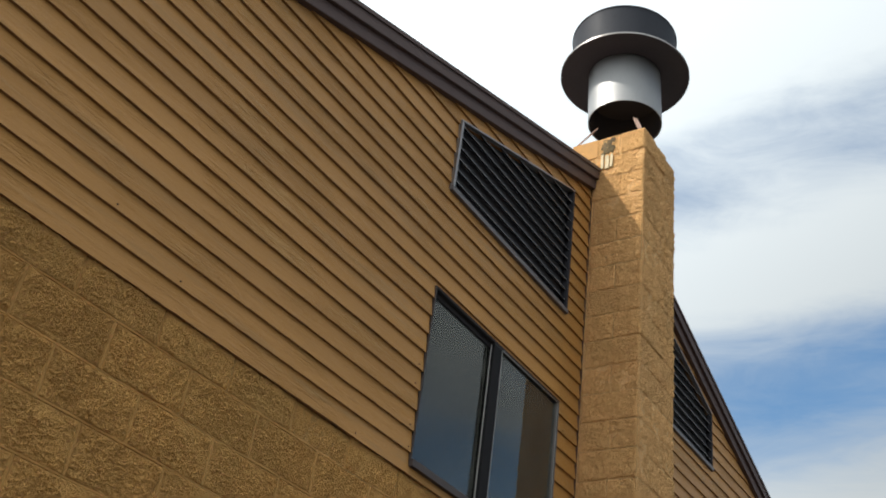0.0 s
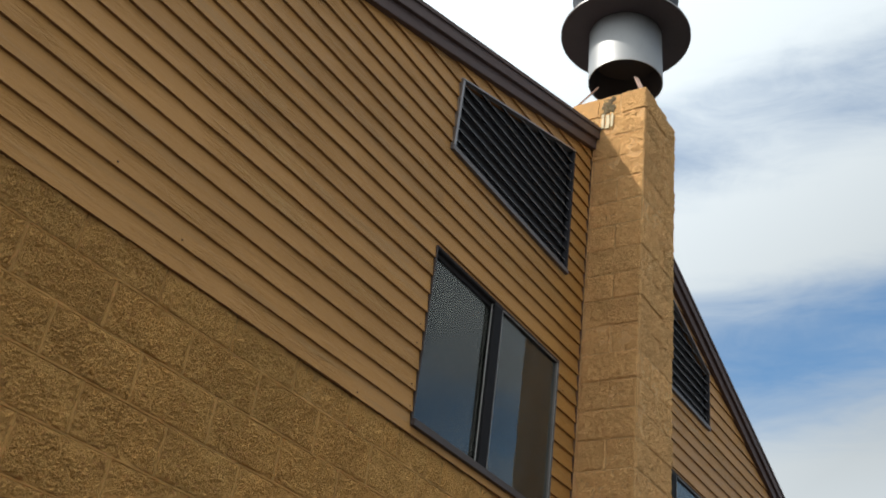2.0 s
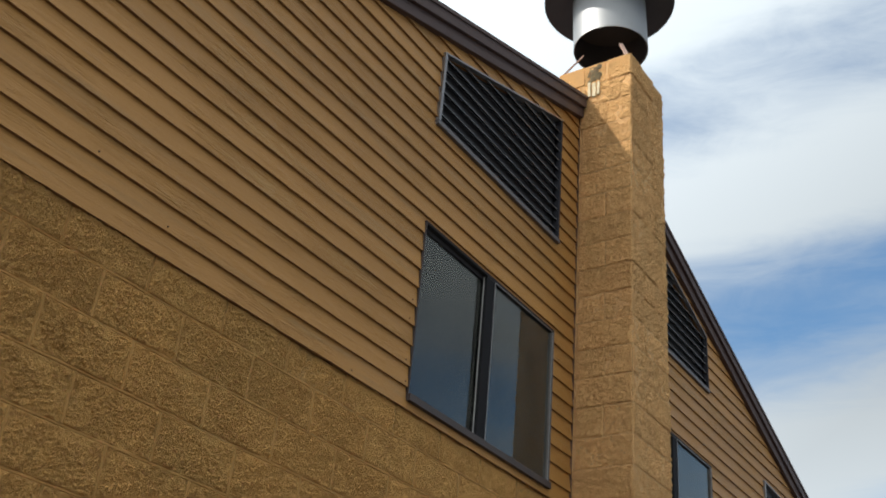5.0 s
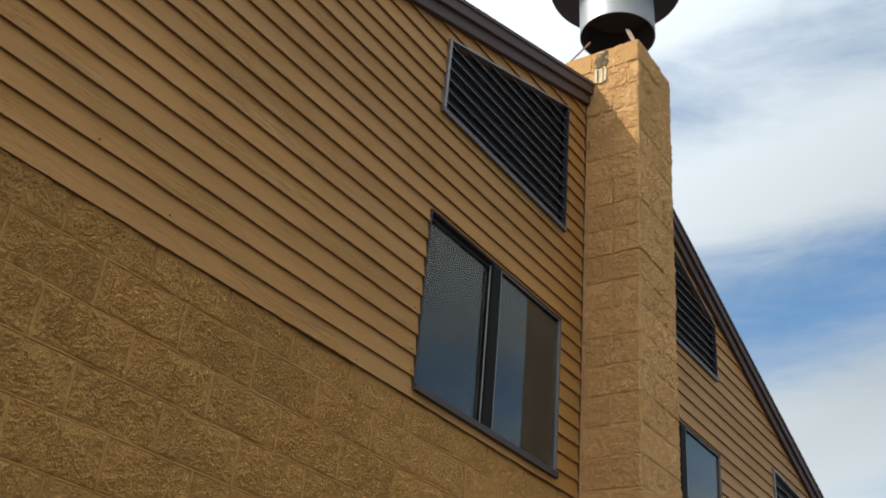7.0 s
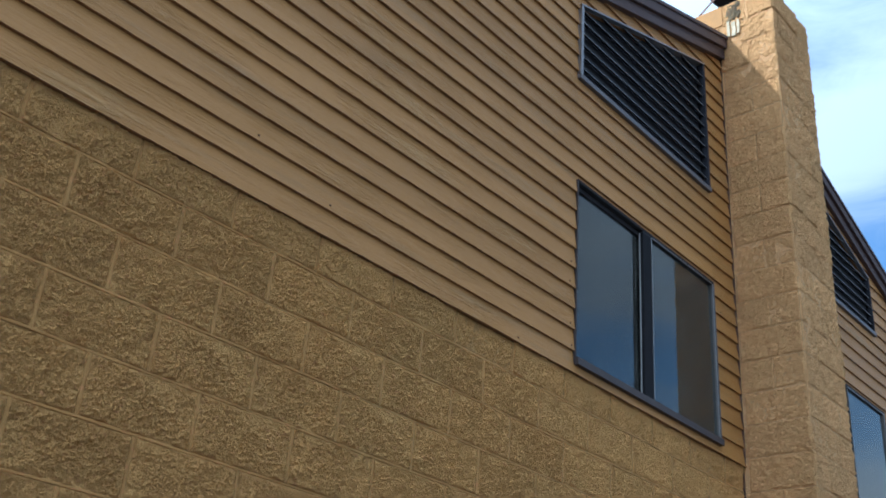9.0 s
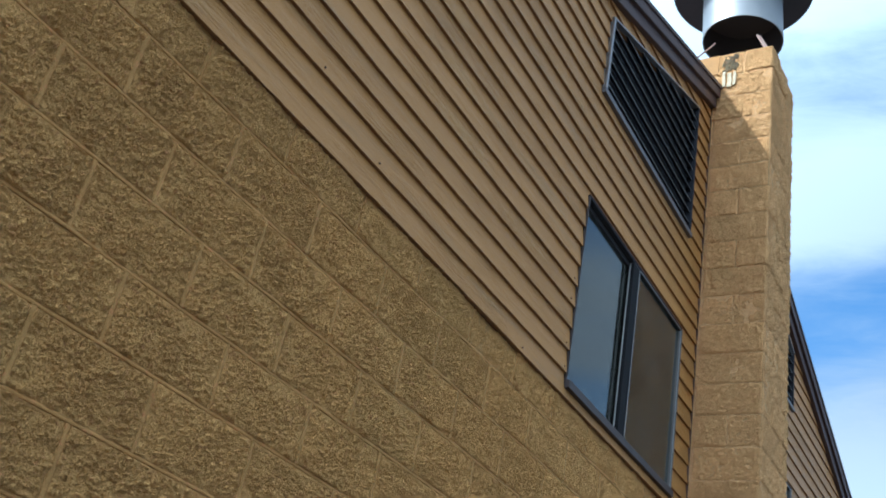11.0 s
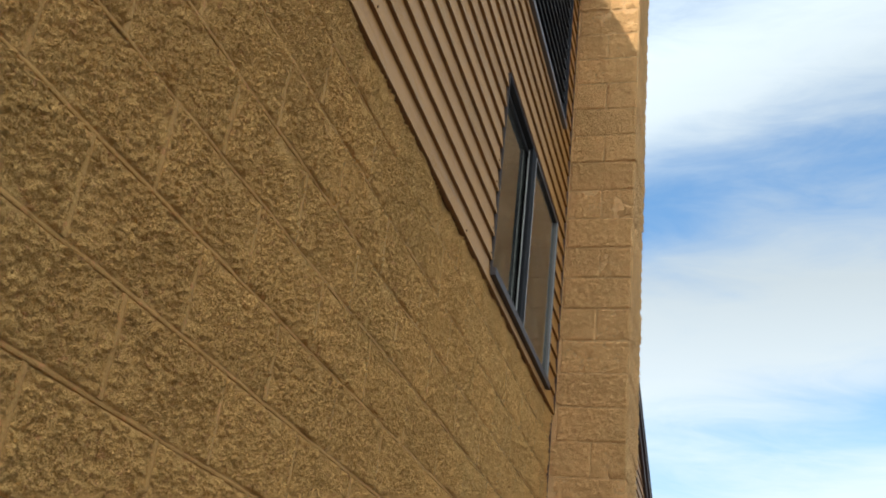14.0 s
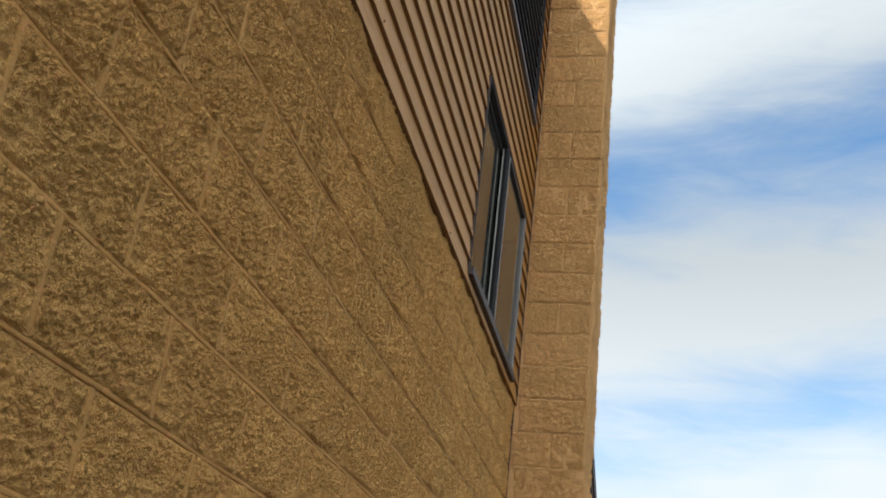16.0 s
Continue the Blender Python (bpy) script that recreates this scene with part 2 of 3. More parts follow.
# darker than the board paint: shade under the laps put into the colour
BOARD_EDGE = plain("lap_shade_brown", (0.25, 0.118, 0.042), 0.8, var=0.3, stretch=(0.2, 1, 1))
RAKE_PAINT = plain("brown_trim_paint", (0.092, 0.059, 0.052), 0.55, var=0.14, scale=4, stretch=(0.3, 1, 1), spec=0.2)
SILL_PAINT = plain("brown_sill_paint", (0.062, 0.046, 0.042), 0.6, var=0.2, stretch=(0.3, 1, 1))
LIP = plain("pale_blade_lip", (0.24, 0.23, 0.225), 0.5, var=0.15)
BRONZE = plain("dark_bronze_frame", (0.032, 0.028, 0.028), 0.5, var=0.15, spec=0.22)
ALU = plain("dull_aluminium_edge", (0.30, 0.28, 0.27), 0.38, metal=0.7, var=0.12)
MULLION = plain("black_mullion", (0.018, 0.017, 0.018), 0.7, var=0.2, spec=0.08)
STRIP = plain("pale_weather_strip", (0.34, 0.32, 0.29), 0.6, var=0.1)
STILE = plain("worn_grey_stile", (0.15, 0.130, 0.115), 0.5, var=0.15)
GREY_METAL = plain("grey_louver_paint", (0.13, 0.115, 0.115), 0.5, var=0.2)
BLACK_METAL = plain("black_louver_paint", (0.030, 0.029, 0.034), 0.7, var=0.2, spec=0.2)
BLACK = plain("black_screen", (0.075, 0.075, 0.084), 0.9)
GALV = plain("galvanised_steel", (0.35, 0.345, 0.34), 0.54, metal=1.0, var=0.07, scale=6, bump=0.0005, stretch=(1, 1, 0.25))
CAP_PAINT = plain("dark_cap_paint", (0.034, 0.036, 0.044), 0.6, var=0.22, scale=5, stretch=(1, 1, 0.4), spec=0.15)
CAP_UNDER = plain("rusty_brown_underside", (0.066, 0.054, 0.060), 0.6, var=0.3, scale=5)
SOOT = plain("sooty_steel", (0.050, 0.049, 0.056), 0.85, spec=0.2)
STRAP = plain("rusty_strap_steel", (0.50, 0.33, 0.26), 0.6, metal=0.3, var=0.25)
CROWN = plain("orange_mortar_crown", (0.52, 0.27, 0.09), 0.85, var=0.25, scale=14, bump=0.003)
PALE = plain("pale_mortar_smear", (0.62, 0.50, 0.32), 0.9, var=0.2, scale=25, bump=0.002)
SOOT_STAIN = painted_block((0.20, 0.15, 0.10), (0.022, 0.020, 0.020), "soot_crust", 0.9)
RUST = plain("rusty_nail", (0.10, 0.05, 0.025), 0.85)
SHINGLE = plain("brown_shingle", (0.09, 0.07, 0.06), 0.9, var=0.3, scale=18, bump=0.004)
PLASTER = plain("interior_plaster", (0.35, 0.32, 0.28), 0.8)
ASPHALT = plain("asphalt", (0.060, 0.057, 0.052), 0.9, var=0.25, scale=3, bump=0.004)
STUCCO = plain("tan_stucco", (0.5, 0.29, 0.12), 0.85, var=0.1, scale=2, bump=0.003)
GLASS = clear_glass("window_glass")


# ---- helpers ----
def mesh_of(name, verts, faces, mats, face_mat=None, smooth=False):
    me = bpy.data.meshes.new(name)
    me.from_pydata([tuple(v) for v in verts], [], [tuple(f) for f in faces])
    for m in mats:
        me.materials.append(m)
    if face_mat is not None:
        me.polygons.foreach_set("material_index", face_mat)
    if smooth:
        me.polygons.foreach_set("use_smooth", [True] * len(me.polygons))
    me.update()
    return me


def part(name, bm, mat, parent=None, label=""):
    """Links a bmesh or a mesh as one object, under a thing or a part."""
    if isinstance(bm, bmesh.types.BMesh):
        me = bpy.data.meshes.new(name)
        bmesh.ops.recalc_face_normals(bm, faces=bm.faces)
        bm.to_mesh(me)
        bm.free()
        me.materials.append(mat)
    else:
        me = bm
    ob = new(name, me)
    if parent is not None:
        ob.parent = parent
    if label:
        ob["label"] = label
    return ob


def box_bm(x0, x1, y0, y1, z0, z1, bevel=0.0, bm=None):
    bm = bm or bmesh.new()
    m = Matrix.Translation(((x0 + x1) / 2, (y0 + y1) / 2, (z0 + z1) / 2)) @ Matrix.Diagonal((x1 - x0, y1 - y0, z1 - z0, 1))
    r = bmesh.ops.create_cube(bm, size=1, matrix=m)
    if bevel:
        edges = list({e for v in r["verts"] for e in v.link_edges})
        bmesh.ops.bevel(bm, geom=edges, offset=bevel, segments=2, affect="EDGES", profile=0.6)
    return bm


def prism_bm(poly, y0, y1, bevel=0.0, front=None):
    """A convex outline in x and z, from y0 (front) to y1; front: the front's y as a function of z."""
    bm = bmesh.new()
    a = [bm.verts.new((x, front(z) if front else y0, z)) for x, z in poly]
    b = [bm.verts.new((x, y1, z)) for x, z in poly]
    n = len(poly)
    bm.faces.new(a)
    bm.faces.new(b[::-1])
    for i in range(n):
        bm.faces.new((a[i], b[i], b[(i + 1) % n], a[(i + 1) % n]))
    bmesh.ops.recalc_face_normals(bm, faces=bm.faces)
    if bevel:
        bmesh.ops.bevel(bm, geom=list(bm.edges), offset=bevel, segments=2, affect="EDGES")
    return bm


def clip(poly, px, pz, nx, nz):
    """The part of a convex outline on the side of the line at p to which n points."""
    out = []
    for i, (x, z) in enumerate(poly):
        x2, z2 = poly[(i + 1) % len(poly)]
        d, d2 = (x - px) * nx + (z - pz) * nz, (x2 - px) * nx + (z2 - pz) * nz
        if d >= 0:
            out.append((x, z))
        if (d > 0) != (d2 > 0) and abs(d - d2) > 1e-12:
            k = d / (d - d2)
            out.append((x + k * (x2 - x), z + k * (z2 - z)))
    clean = []
    for p in out:
        if not clean or math.dist(p, clean[-1]) > 1e-4:
            clean.append(p)
    if len(clean) > 1 and math.dist(clean[0], clean[-1]) < 1e-4:
        clean.pop()
    return clean


def area(poly):
    return abs(sum(a[0] * b[1] - b[0] * a[1] for a, b in zip(poly, poly[1:] + poly[:1]))) / 2 if len(poly) > 2 else 0.0


def minus(polys, hole):
    """Convex outlines less a hole with upright sides: (x0, x1, low at x0, low at x1, high at x0, high at x1)."""
    x0, x1, l0, l1, h0, h1 = hole
    cuts = ((x0, 0, -1, 0), (x1, 0, 1, 0), (x0, l0, (l1 - l0), -(x1 - x0)), (x0, h0, -(h1 - h0), (x1 - x0)))
    done = []
    for rest in polys:
        for px, pz, nx, nz in cuts:
            piece = clip(rest, px, pz, nx, nz)
            if area(piece) > 4e-4:
                done.append(piece)
            rest = clip(rest, px, pz, -nx, -nz)
            if area(rest) < 1e-6:
                break
    return done


def lathe(profile, segments, centre, lean=(0.0, 0.0), foot=0.0):
    """A turned body from (radius, height) pairs."""
    bm = bmesh.new()
    rings = []
    for r, z in profile:
        mx, my = centre[0] + lean[0] * (z - foot), centre[1] + lean[1] * (z - foot)
        rings.append([bm.verts.new((mx + r * math.cos(2 * math.pi * i / segments), my + r * math.sin(2 * math.pi * i / segments), z)) for i in range(segments)])
    for a, b in zip(rings, rings[1:]):
        for i in range(segments):
            j = (i + 1) % segments
            bm.faces.new((a[i], a[j], b[j], b[i]))
    for f in bm.faces:
        f.smooth = True
    return bm


def crease(ob, degrees=35):
    """Sharp edges stay sharp under smooth shading."""
    bm = bmesh.new()
    bm.from_mesh(ob.data)
    for e in bm.edges:
        e.smooth = len(e.link_faces) == 2 and e.calc_face_angle(0) < radians(degrees)
    bm.to_mesh(ob.data)
    bm.free()
    return ob


# ---- plan ----
COURSE = 0.2032
JOINT = 0.010
LAP0, LAP = 3.609, 0.1125                 # lowest lap of the boards, and their spacing
RIDGE_X, RIDGE_Z, SLOPE = 2.13, 6.743, 0.347    # lower edge of the rake at the wall
WEST, EAST, NORTH = -6.0, 10.26, 8.0
CH_X0, CH_X1, CH_Y0, CH_Y1, CH_TOP = 1.781, 2.381, -0.430, 0.174, 35 * COURSE - 0.008


def rake(x):
    return RIDGE_Z - SLOPE * abs(x - RIDGE_X)


# openings: x0, x1, low, low, high, high
WINDOW_A = (0.0, 1.474, 3.672, 3.672, 4.695, 4.695)
WINDOW_B = (2.806, 4.280, 3.672, 3.672, 4.695, 4.695)
LOUVER_A = (0.0, 1.484, 5.368, 5.368, 5.880, 6.394)
LOUVER_B = (2.815, 4.298, 5.374, 5.374, 6.400, 5.890)
LOUVER_C = (5.70, 6.62, 4.33, 4.33, 5.01, 4.96)
HOLES = (WINDOW_A, WINDOW_B, LOUVER_A, LOUVER_B, LOUVER_C)

# ---- ground and shell ----
bm = bmesh.new()
bmesh.ops.create_grid(bm, x_segments=8, y_segments=8, size=1500)
ground = tagged(part("ground", bm, ASPHALT), "grey asphalt ground beside the building", "ground", kind="structure")

gable = [(WEST, LAP0 + 0.01), (EAST, LAP0 + 0.01), (EAST, rake(EAST) + 0.12), (RIDGE_X, RIDGE_Z + 0.12), (WEST, rake(WEST) + 0.12)]
pieces = [gable]
for h in HOLES:
    pieces = minus(pieces, h)
bm = bmesh.new()
for p in pieces:
    one = prism_bm(p, 0.003, 0.16)
    me = bpy.data.meshes.new("tmp")
    one.to_mesh(me)
    one.free()
    bm.from_mesh(me)
    bpy.data.meshes.remove(me)
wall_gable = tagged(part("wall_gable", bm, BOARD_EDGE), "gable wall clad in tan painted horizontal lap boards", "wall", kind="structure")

WALL_COURSE, ROW0 = 0.1990, 0.074         # courses of the lower wall, and the foot of the first


wall_lower = tagged(part("wall_block", box_bm(WEST, EAST, 0.0100, 0.22, 0.0, 3.470), MORTAR), "tan painted split-face concrete block wall", "wall", kind="structure")
tagged(part("wall_plate", box_bm(WEST, EAST, 0.0105, 0.22, 3.470, 3.612), MORTAR), "tan painted wall head under the boards", "wall", kind="structure")
for row in range(1, 18):
    # tooled bed joints, a little uneven
    bm = bmesh.new()
    n, z = 160, row * WALL_COURSE + ROW0
    ring = ((0.0084, -0.0056), (0.0054, -0.0040), (0.0046, -0.0005), (0.0058, 0.0028), (0.0084, 0.0058))
    cols = []
    for i in range(n + 1):
        x = WEST + (CH_X0 + 0.05 - WEST) * i / n
        wob, out = 0.0026 * noise.noise((x * 2.1, row * 7.7, 0)), 0.0060 * noise.noise((x * 4.3, row * 3.1, 4)) + 0.0024 * noise.noise((x * 17.0, row * 3.1, 9))
        cols.append([bm.verts.new((x, y + out, z + q + wob)) for y, q in ring])
    for p, q in zip(cols, cols[1:]):
        for k in range(len(ring) - 1):
            bm.faces.new((p[k], q[k], q[k + 1], p[k + 1]))
    part("bed_joint", bm, JOINT_PAINT, wall_lower, "flush painted mortar joint")
for nm, b in (("wall_west", (WEST, WEST + 0.2, 0.165, NORTH, 0, rake(WEST) + 0.05)), ("wall_east", (EAST - 0.2, EAST, 0.165, NORTH, 0, rake(EAST) + 0.05)), ("wall_back", (WEST + 0.2, EAST - 0.2, NORTH - 0.2, NORTH, 0, rake(WEST) + 0.05))):
    tagged(part(nm, box_bm(*b), STUCCO), "tan rendered outer wall of the building", "wall", kind="structure")
back = clip(gable, WEST, rake(WEST) + 0.05, 0, 1)
tagged(part("wall_back_gable", prism_bm(back, NORTH - 0.2, NORTH), STUCCO), "tan rendered back gable wall", "wall", kind="structure")
tagged(part("floor", box_bm(WEST + 0.2, EAST - 0.2, 0.225, NORTH - 0.2, 2.6, 2.75), PLASTER), "plain floor of the upper room", "floor", kind="structure")
tagged(part("ceiling", box_bm(WEST + 0.2, EAST - 0.2, 0.165, NORTH - 0.2, 4.95, 5.0), PLASTER), "plain pale ceiling of the upper room", "ceiling", kind="structure")


def roof_slab(name, side):
    """One slope of the roof, with its rake boards."""
    far = WEST - 0.4 if side < 0 else EAST + 0.4
    d = 0.169
    top = lambda x, o: (x, rake(x) + o)  # noqa: E731
    ob = tagged(part(name, prism_bm([top(far, d), top(RIDGE_X, d), top(RIDGE_X, d + 0.03), top(far, d + 0.03)], -0.070, NORTH + 0.2), SHINGLE), "brown shingled roof slope over the gable", "roof", kind="structure")
    return ob, far


for nm, side in (("roof_west", -1), ("roof_east", 1)):
    roof, far = roof_slab(nm, side)
    mid = CH_X0 - 0.004 if side < 0 else CH_X1 + 0.004
    up = lambda x, o: (x, rake(x) + o)  # noqa: E731
    part("rake_board", prism_bm([up(far, -0.005), up(mid, -0.005), up(mid, 0.088), up(far, 0.088)], -0.046, 0.002, 0.003), RAKE_PAINT, roof, "dark brown painted rake board")
    part("rake_trim", prism_bm([up(far, 0.082), up(mid, 0.082), up(mid, 0.166), up(far, 0.166)], -0.070, -0.004, 0.003), RAKE_PAINT, roof, "dark brown painted upper trim")
    part("drip_edge", prism_bm([up(far, 0.160), up(mid, 0.160), up(mid, 0.190), up(far, 0.190)], -0.080, -0.0715, 0.001), RAKE_PAINT, roof)


# ---- windows ----
def sliding_window(name, hole, label):
    """Two panes: one set back in the frame, one near the face."""
    x0, x1, z0, _, z1, _ = hole
    base = tagged(new(name), label, "window", kind="structure")
    base.location = (x0, 0, z0)
    w, h = x1 - x0, z1 - z0
    L = lambda *b: box_bm(*b, bevel=0.0015)  # noqa: E731
    part("sill_rail", L(-0.003, w + 0.006, -0.036, 0.13, -0.020, 0.018), SILL_PAINT, base, "projecting dark brown sill")
    part("head_rail", L(0, w, -0.018, 0.13, h - 0.006, h + 0.002), BRONZE, base)
    part("left_jamb", L(0.0, 0.008, -0.018, 0.13, 0.020, h - 0.006), BRONZE, base)
    part("right_jamb", L(w - 0.007, w, -0.018, 0.13, 0.020, h - 0.006), BRONZE, base)
    part("edge_strip", L(-0.004, 0.0, -0.021, -0.006, 0.0, h), SILL_PAINT, base, "thin dark metal edge strip")
    part("edge_strip", L(w, w + 0.005, -0.022, -0.006, 0.0, h), STILE, base, "thin dull metal edge strip")
    part("edge_strip", L(-0.005, w + 0.005, -0.022, -0.006, h + 0.002, h + 0.007), RAKE_PAINT, base, "thin dark metal edge strip")
    deep, near = (0.008, 0.758), (0.650, w - 0.007)
    # the deep pane sits in a full sash, the near one in a slim edging at the face
    for (a, b), y, edge in ((deep, 0.020, BRONZE), (near, -0.004, ALU)):
        slim = edge is ALU
        back = 0.012 if slim else 0.008
        z0, z1, z2, z3 = (0.019, 0.027, h - 0.014, h - 0.006) if slim else (0.020, 0.036, h - 0.030, h - 0.006)
        sash = part("sash", L(a, b, y - back, y + 0.014, z0, z1), BRONZE, base)
        part("sash_rail", L(a, b, y - back, y + 0.014, z2, z3), BRONZE, sash)
        wl, wr = (0.088, 0.008) if slim else (0.008, 0.062)
        part("sash_stile", L(a, a + wl, y - back, y + 0.014, z1, z2), MULLION, sash)
        part("sash_stile", L(b - wr, b, y - back, y + 0.014, z1, z2), STILE if slim else BRONZE, sash)
        if slim:
            part("weather_strip", L(a - 0.005, a - 0.0005, y + 0.006, y + 0.013, z1, z2), STRIP, sash, "pale grey weather strip")
        pane = part("pane", box_bm(a + wl - 0.004, b - wr + 0.004, y, y + 0.005, z1 - 0.002, z2 + 0.002), GLASS, sash, "clear glass reflecting the sky")
        pane.visible_shadow = False
        if slim:
            g = 0.004
            part("bead", L(a + wl - g, a + wl, y - 0.017, y - 0.0125, z1, z2), ALU, sash)
            part("bead", L(b - wr, b - wr + g, y - 0.017, y - 0.0125, z1, z2), ALU, sash)
            part("bead", L(a + wl, b - wr, y - 0.017, y - 0.0125, z2 - 0.002, z2 + g), ALU, sash)
            part("bead", L(a + wl, b - wr, y - 0.017, y - 0.0125, z1 - g, z1 + 0.001), ALU, sash)
    return base


sliding_window("window_1", WINDOW_A, "dark bronze sliding window with two glass panes")
sliding_window("window_2", WINDOW_B, "dark bronze sliding window beyond the chimney")


# ---- louvers ----
def louver(hole, label, first):
    """A framed gable vent with sloping blades."""
    x0, x1, l0, _, h0, h1 = hole
    base = tagged(new("louver_vent"), label, "louver vent", "gable vents")
    base.location = (x0, 0, l0)
    w, a, b = x1 - x0, h0 - l0, h1 - l0
    head = lambda x: a + (b - a) * x / w  # noqa: E731
    t = 0.022
    part("sill", box_bm(-0.012, w + 0.008, -0.034, 0.12, -0.012, 0.020, 0.002), GREY_METAL, base, "grey weathered metal sill")
    part("jamb", prism_bm([(-0.010, 0.020), (t * 0.6, 0.020), (t * 0.6, head(0)), (-0.010, head(0))], -0.032, 0.12, 0.0015), ALU, base, "light grey metal jamb")
    part("jamb", prism_bm([(w - t * 0.6, 0.020), (w + 0.008, 0.020), (w + 0.008, head(w)), (w - t * 0.6, head(w))], -0.026, 0.12, 0.0015), BLACK_METAL, base)
    part("head", prism_bm([(-0.010, head(0)), (w + 0.008, head(w)), (w + 0.008, head(w) + 0.014), (-0.010, head(0) + 0.014)], -0.030, 0.12, 0.0015), ALU, base, "light grey metal head strip")
    part("screen", prism_bm([(0.013, 0.020), (w - 0.013, 0.020), (w - 0.013, head(w)), (0.013, head(0))], 0.024, 0.036), BLACK, base, "black insect screen")
    z = first
    while z < max(a, b) - 0.03:
        s, e = 0.014, w - 0.014
        need = z + 0.004
        if head(s) < need:
            s = (need - a) / (b - a) * w
        if head(e) < need:
            e = (need - a) / (b - a) * w
        if e - s > 0.05:
            bl = bmesh.new()
            prof = ((-0.014, z), (-0.012, z - 0.003), (0.022, z + 0.030), (0.020, z + 0.033))
            n = len(prof)
            va = [bl.verts.new((s, y, q)) for y, q in prof]
            vb = [bl.verts.new((e, y, q)) for y, q in prof]
            bl.faces.new(va)
            bl.faces.new(vb[::-1])
            for i in range(n):
                bl.faces.new((va[i], vb[i], vb[(i + 1) % n], va[(i + 1) % n]))
            blade = part("blade", bl, BLACK_METAL, base)
            part("lip", box_bm(s, e, -0.0155, -0.0125, z - 0.0019, z + 0.0019, 0.0005), LIP, blade, "thin grey front lip")
        z += 0.083
    return base


louver(LOUVER_A, "black louvered gable vent with sloping top and grey metal frame", 0.09)
louver(LOUVER_B, "black louvered gable vent with sloping top beyond the chimney", 0.09)
louver(LOUVER_C, "small brown framed louvered vent under the falling roof edge", 0.07)


# ---- split-face blocks ----
def rough_face(seed, u, v, w, h, amount, lumpy):
    """How far the split face stands out at u, v of a face w by h."""
    p = Vector((u * 10 + seed * 11.3, v * 10 + seed * 3.7, seed * 5.1))
    edge = min(u, w - u, v, h - v)
    if lumpy:
        n = 0.36 * noise.noise(p * 0.9) + 0.34 * noise.noise(p * 2.4) + 0.34 * noise.noise(p * 5.2) + 0.26 * noise.noise(p * 10.5)
        chip = min(1.0, max(0.0, edge / (0.005 + 0.005 * noise.noise(p * 2.3))))
        return amount * max(0.03, 0.42 + n) * chip
    q = p + 0.10 * noise.noise_vector(p * 3.1)
    crumb, grain = noise.voronoi(q * 6.2)[0], noise.voronoi(q * 12.5)[0]
    n = 0.30 * noise.noise(p * 0.7) + 0.34 * noise.noise(p * 2.1) + 0.50 * (crumb[1] - crumb[0] - 0.26) + 0.42 * (grain[1] - grain[0] - 0.26) + 0.34 * noise.noise(p * 9.0) + 0.22 * noise.noise(p * 19.0)
    n -= 0.9 * max(0.0, noise.noise(q * 5.6 + Vector((7, 3, 1))) - 0.16)
    chip = min(1.0, max(0.0, edge / (0.0045 + 0.004 * noise.noise(p * 2.3))))
    swell = 0.34 + 0.08 * min(1.0, edge / 0.035)
    return amount * max(0.05, swell + n) * chip


def block_mesh(name, w, h, d, seed, mat, amount, step, left=False, right=False, lumpy=False):
    """A block with its split front towards -y and, if asked, split ends; its front left foot is at the origin."""
    nx, nz, ny = max(2, round(w / step)), max(2, round(h / step)), max(2, round(d / step))
    verts, faces = [], []

    def sheet(nu, nv, at):
        k = len(verts)
        for j in range(nv + 1):
            for i in range(nu + 1):
                verts.append(at(i / nu, j / nv))
        for j in range(nv):
            for i in range(nu):
                a = k + j * (nu + 1) + i
                faces.append((a, a + 1, a + nu + 2, a + nu + 1))

    def front(a, b):
        return (a * w, -rough_face(seed, a * w, b * h, w, h, amount, lumpy), b * h)

    sheet(nx, nz, front)
    for on, x, s in ((left, 0.0, -1), (right, w, 1)):
        if on:
            sheet(ny, nz, lambda a, b: (x + s * rough_face(seed + 40, a * d, b * h, d, h, amount * 0.9, lumpy), (d - a * d) if s < 0 else a * d, b * h))
        else:
            sheet(1, 1, lambda a, b: (x, (d - a * d) if s < 0 else a * d, b * h))
    sheet(1, 1, lambda a, b: (a * w, b * d, h))
    sheet(1, 1, lambda a, b: (a * w, d - b * d, 0.0))
    sheet(1, 1, lambda a, b: (w - a * w, d, b * h))
    return mesh_of(name, verts, faces, [mat], smooth=True)


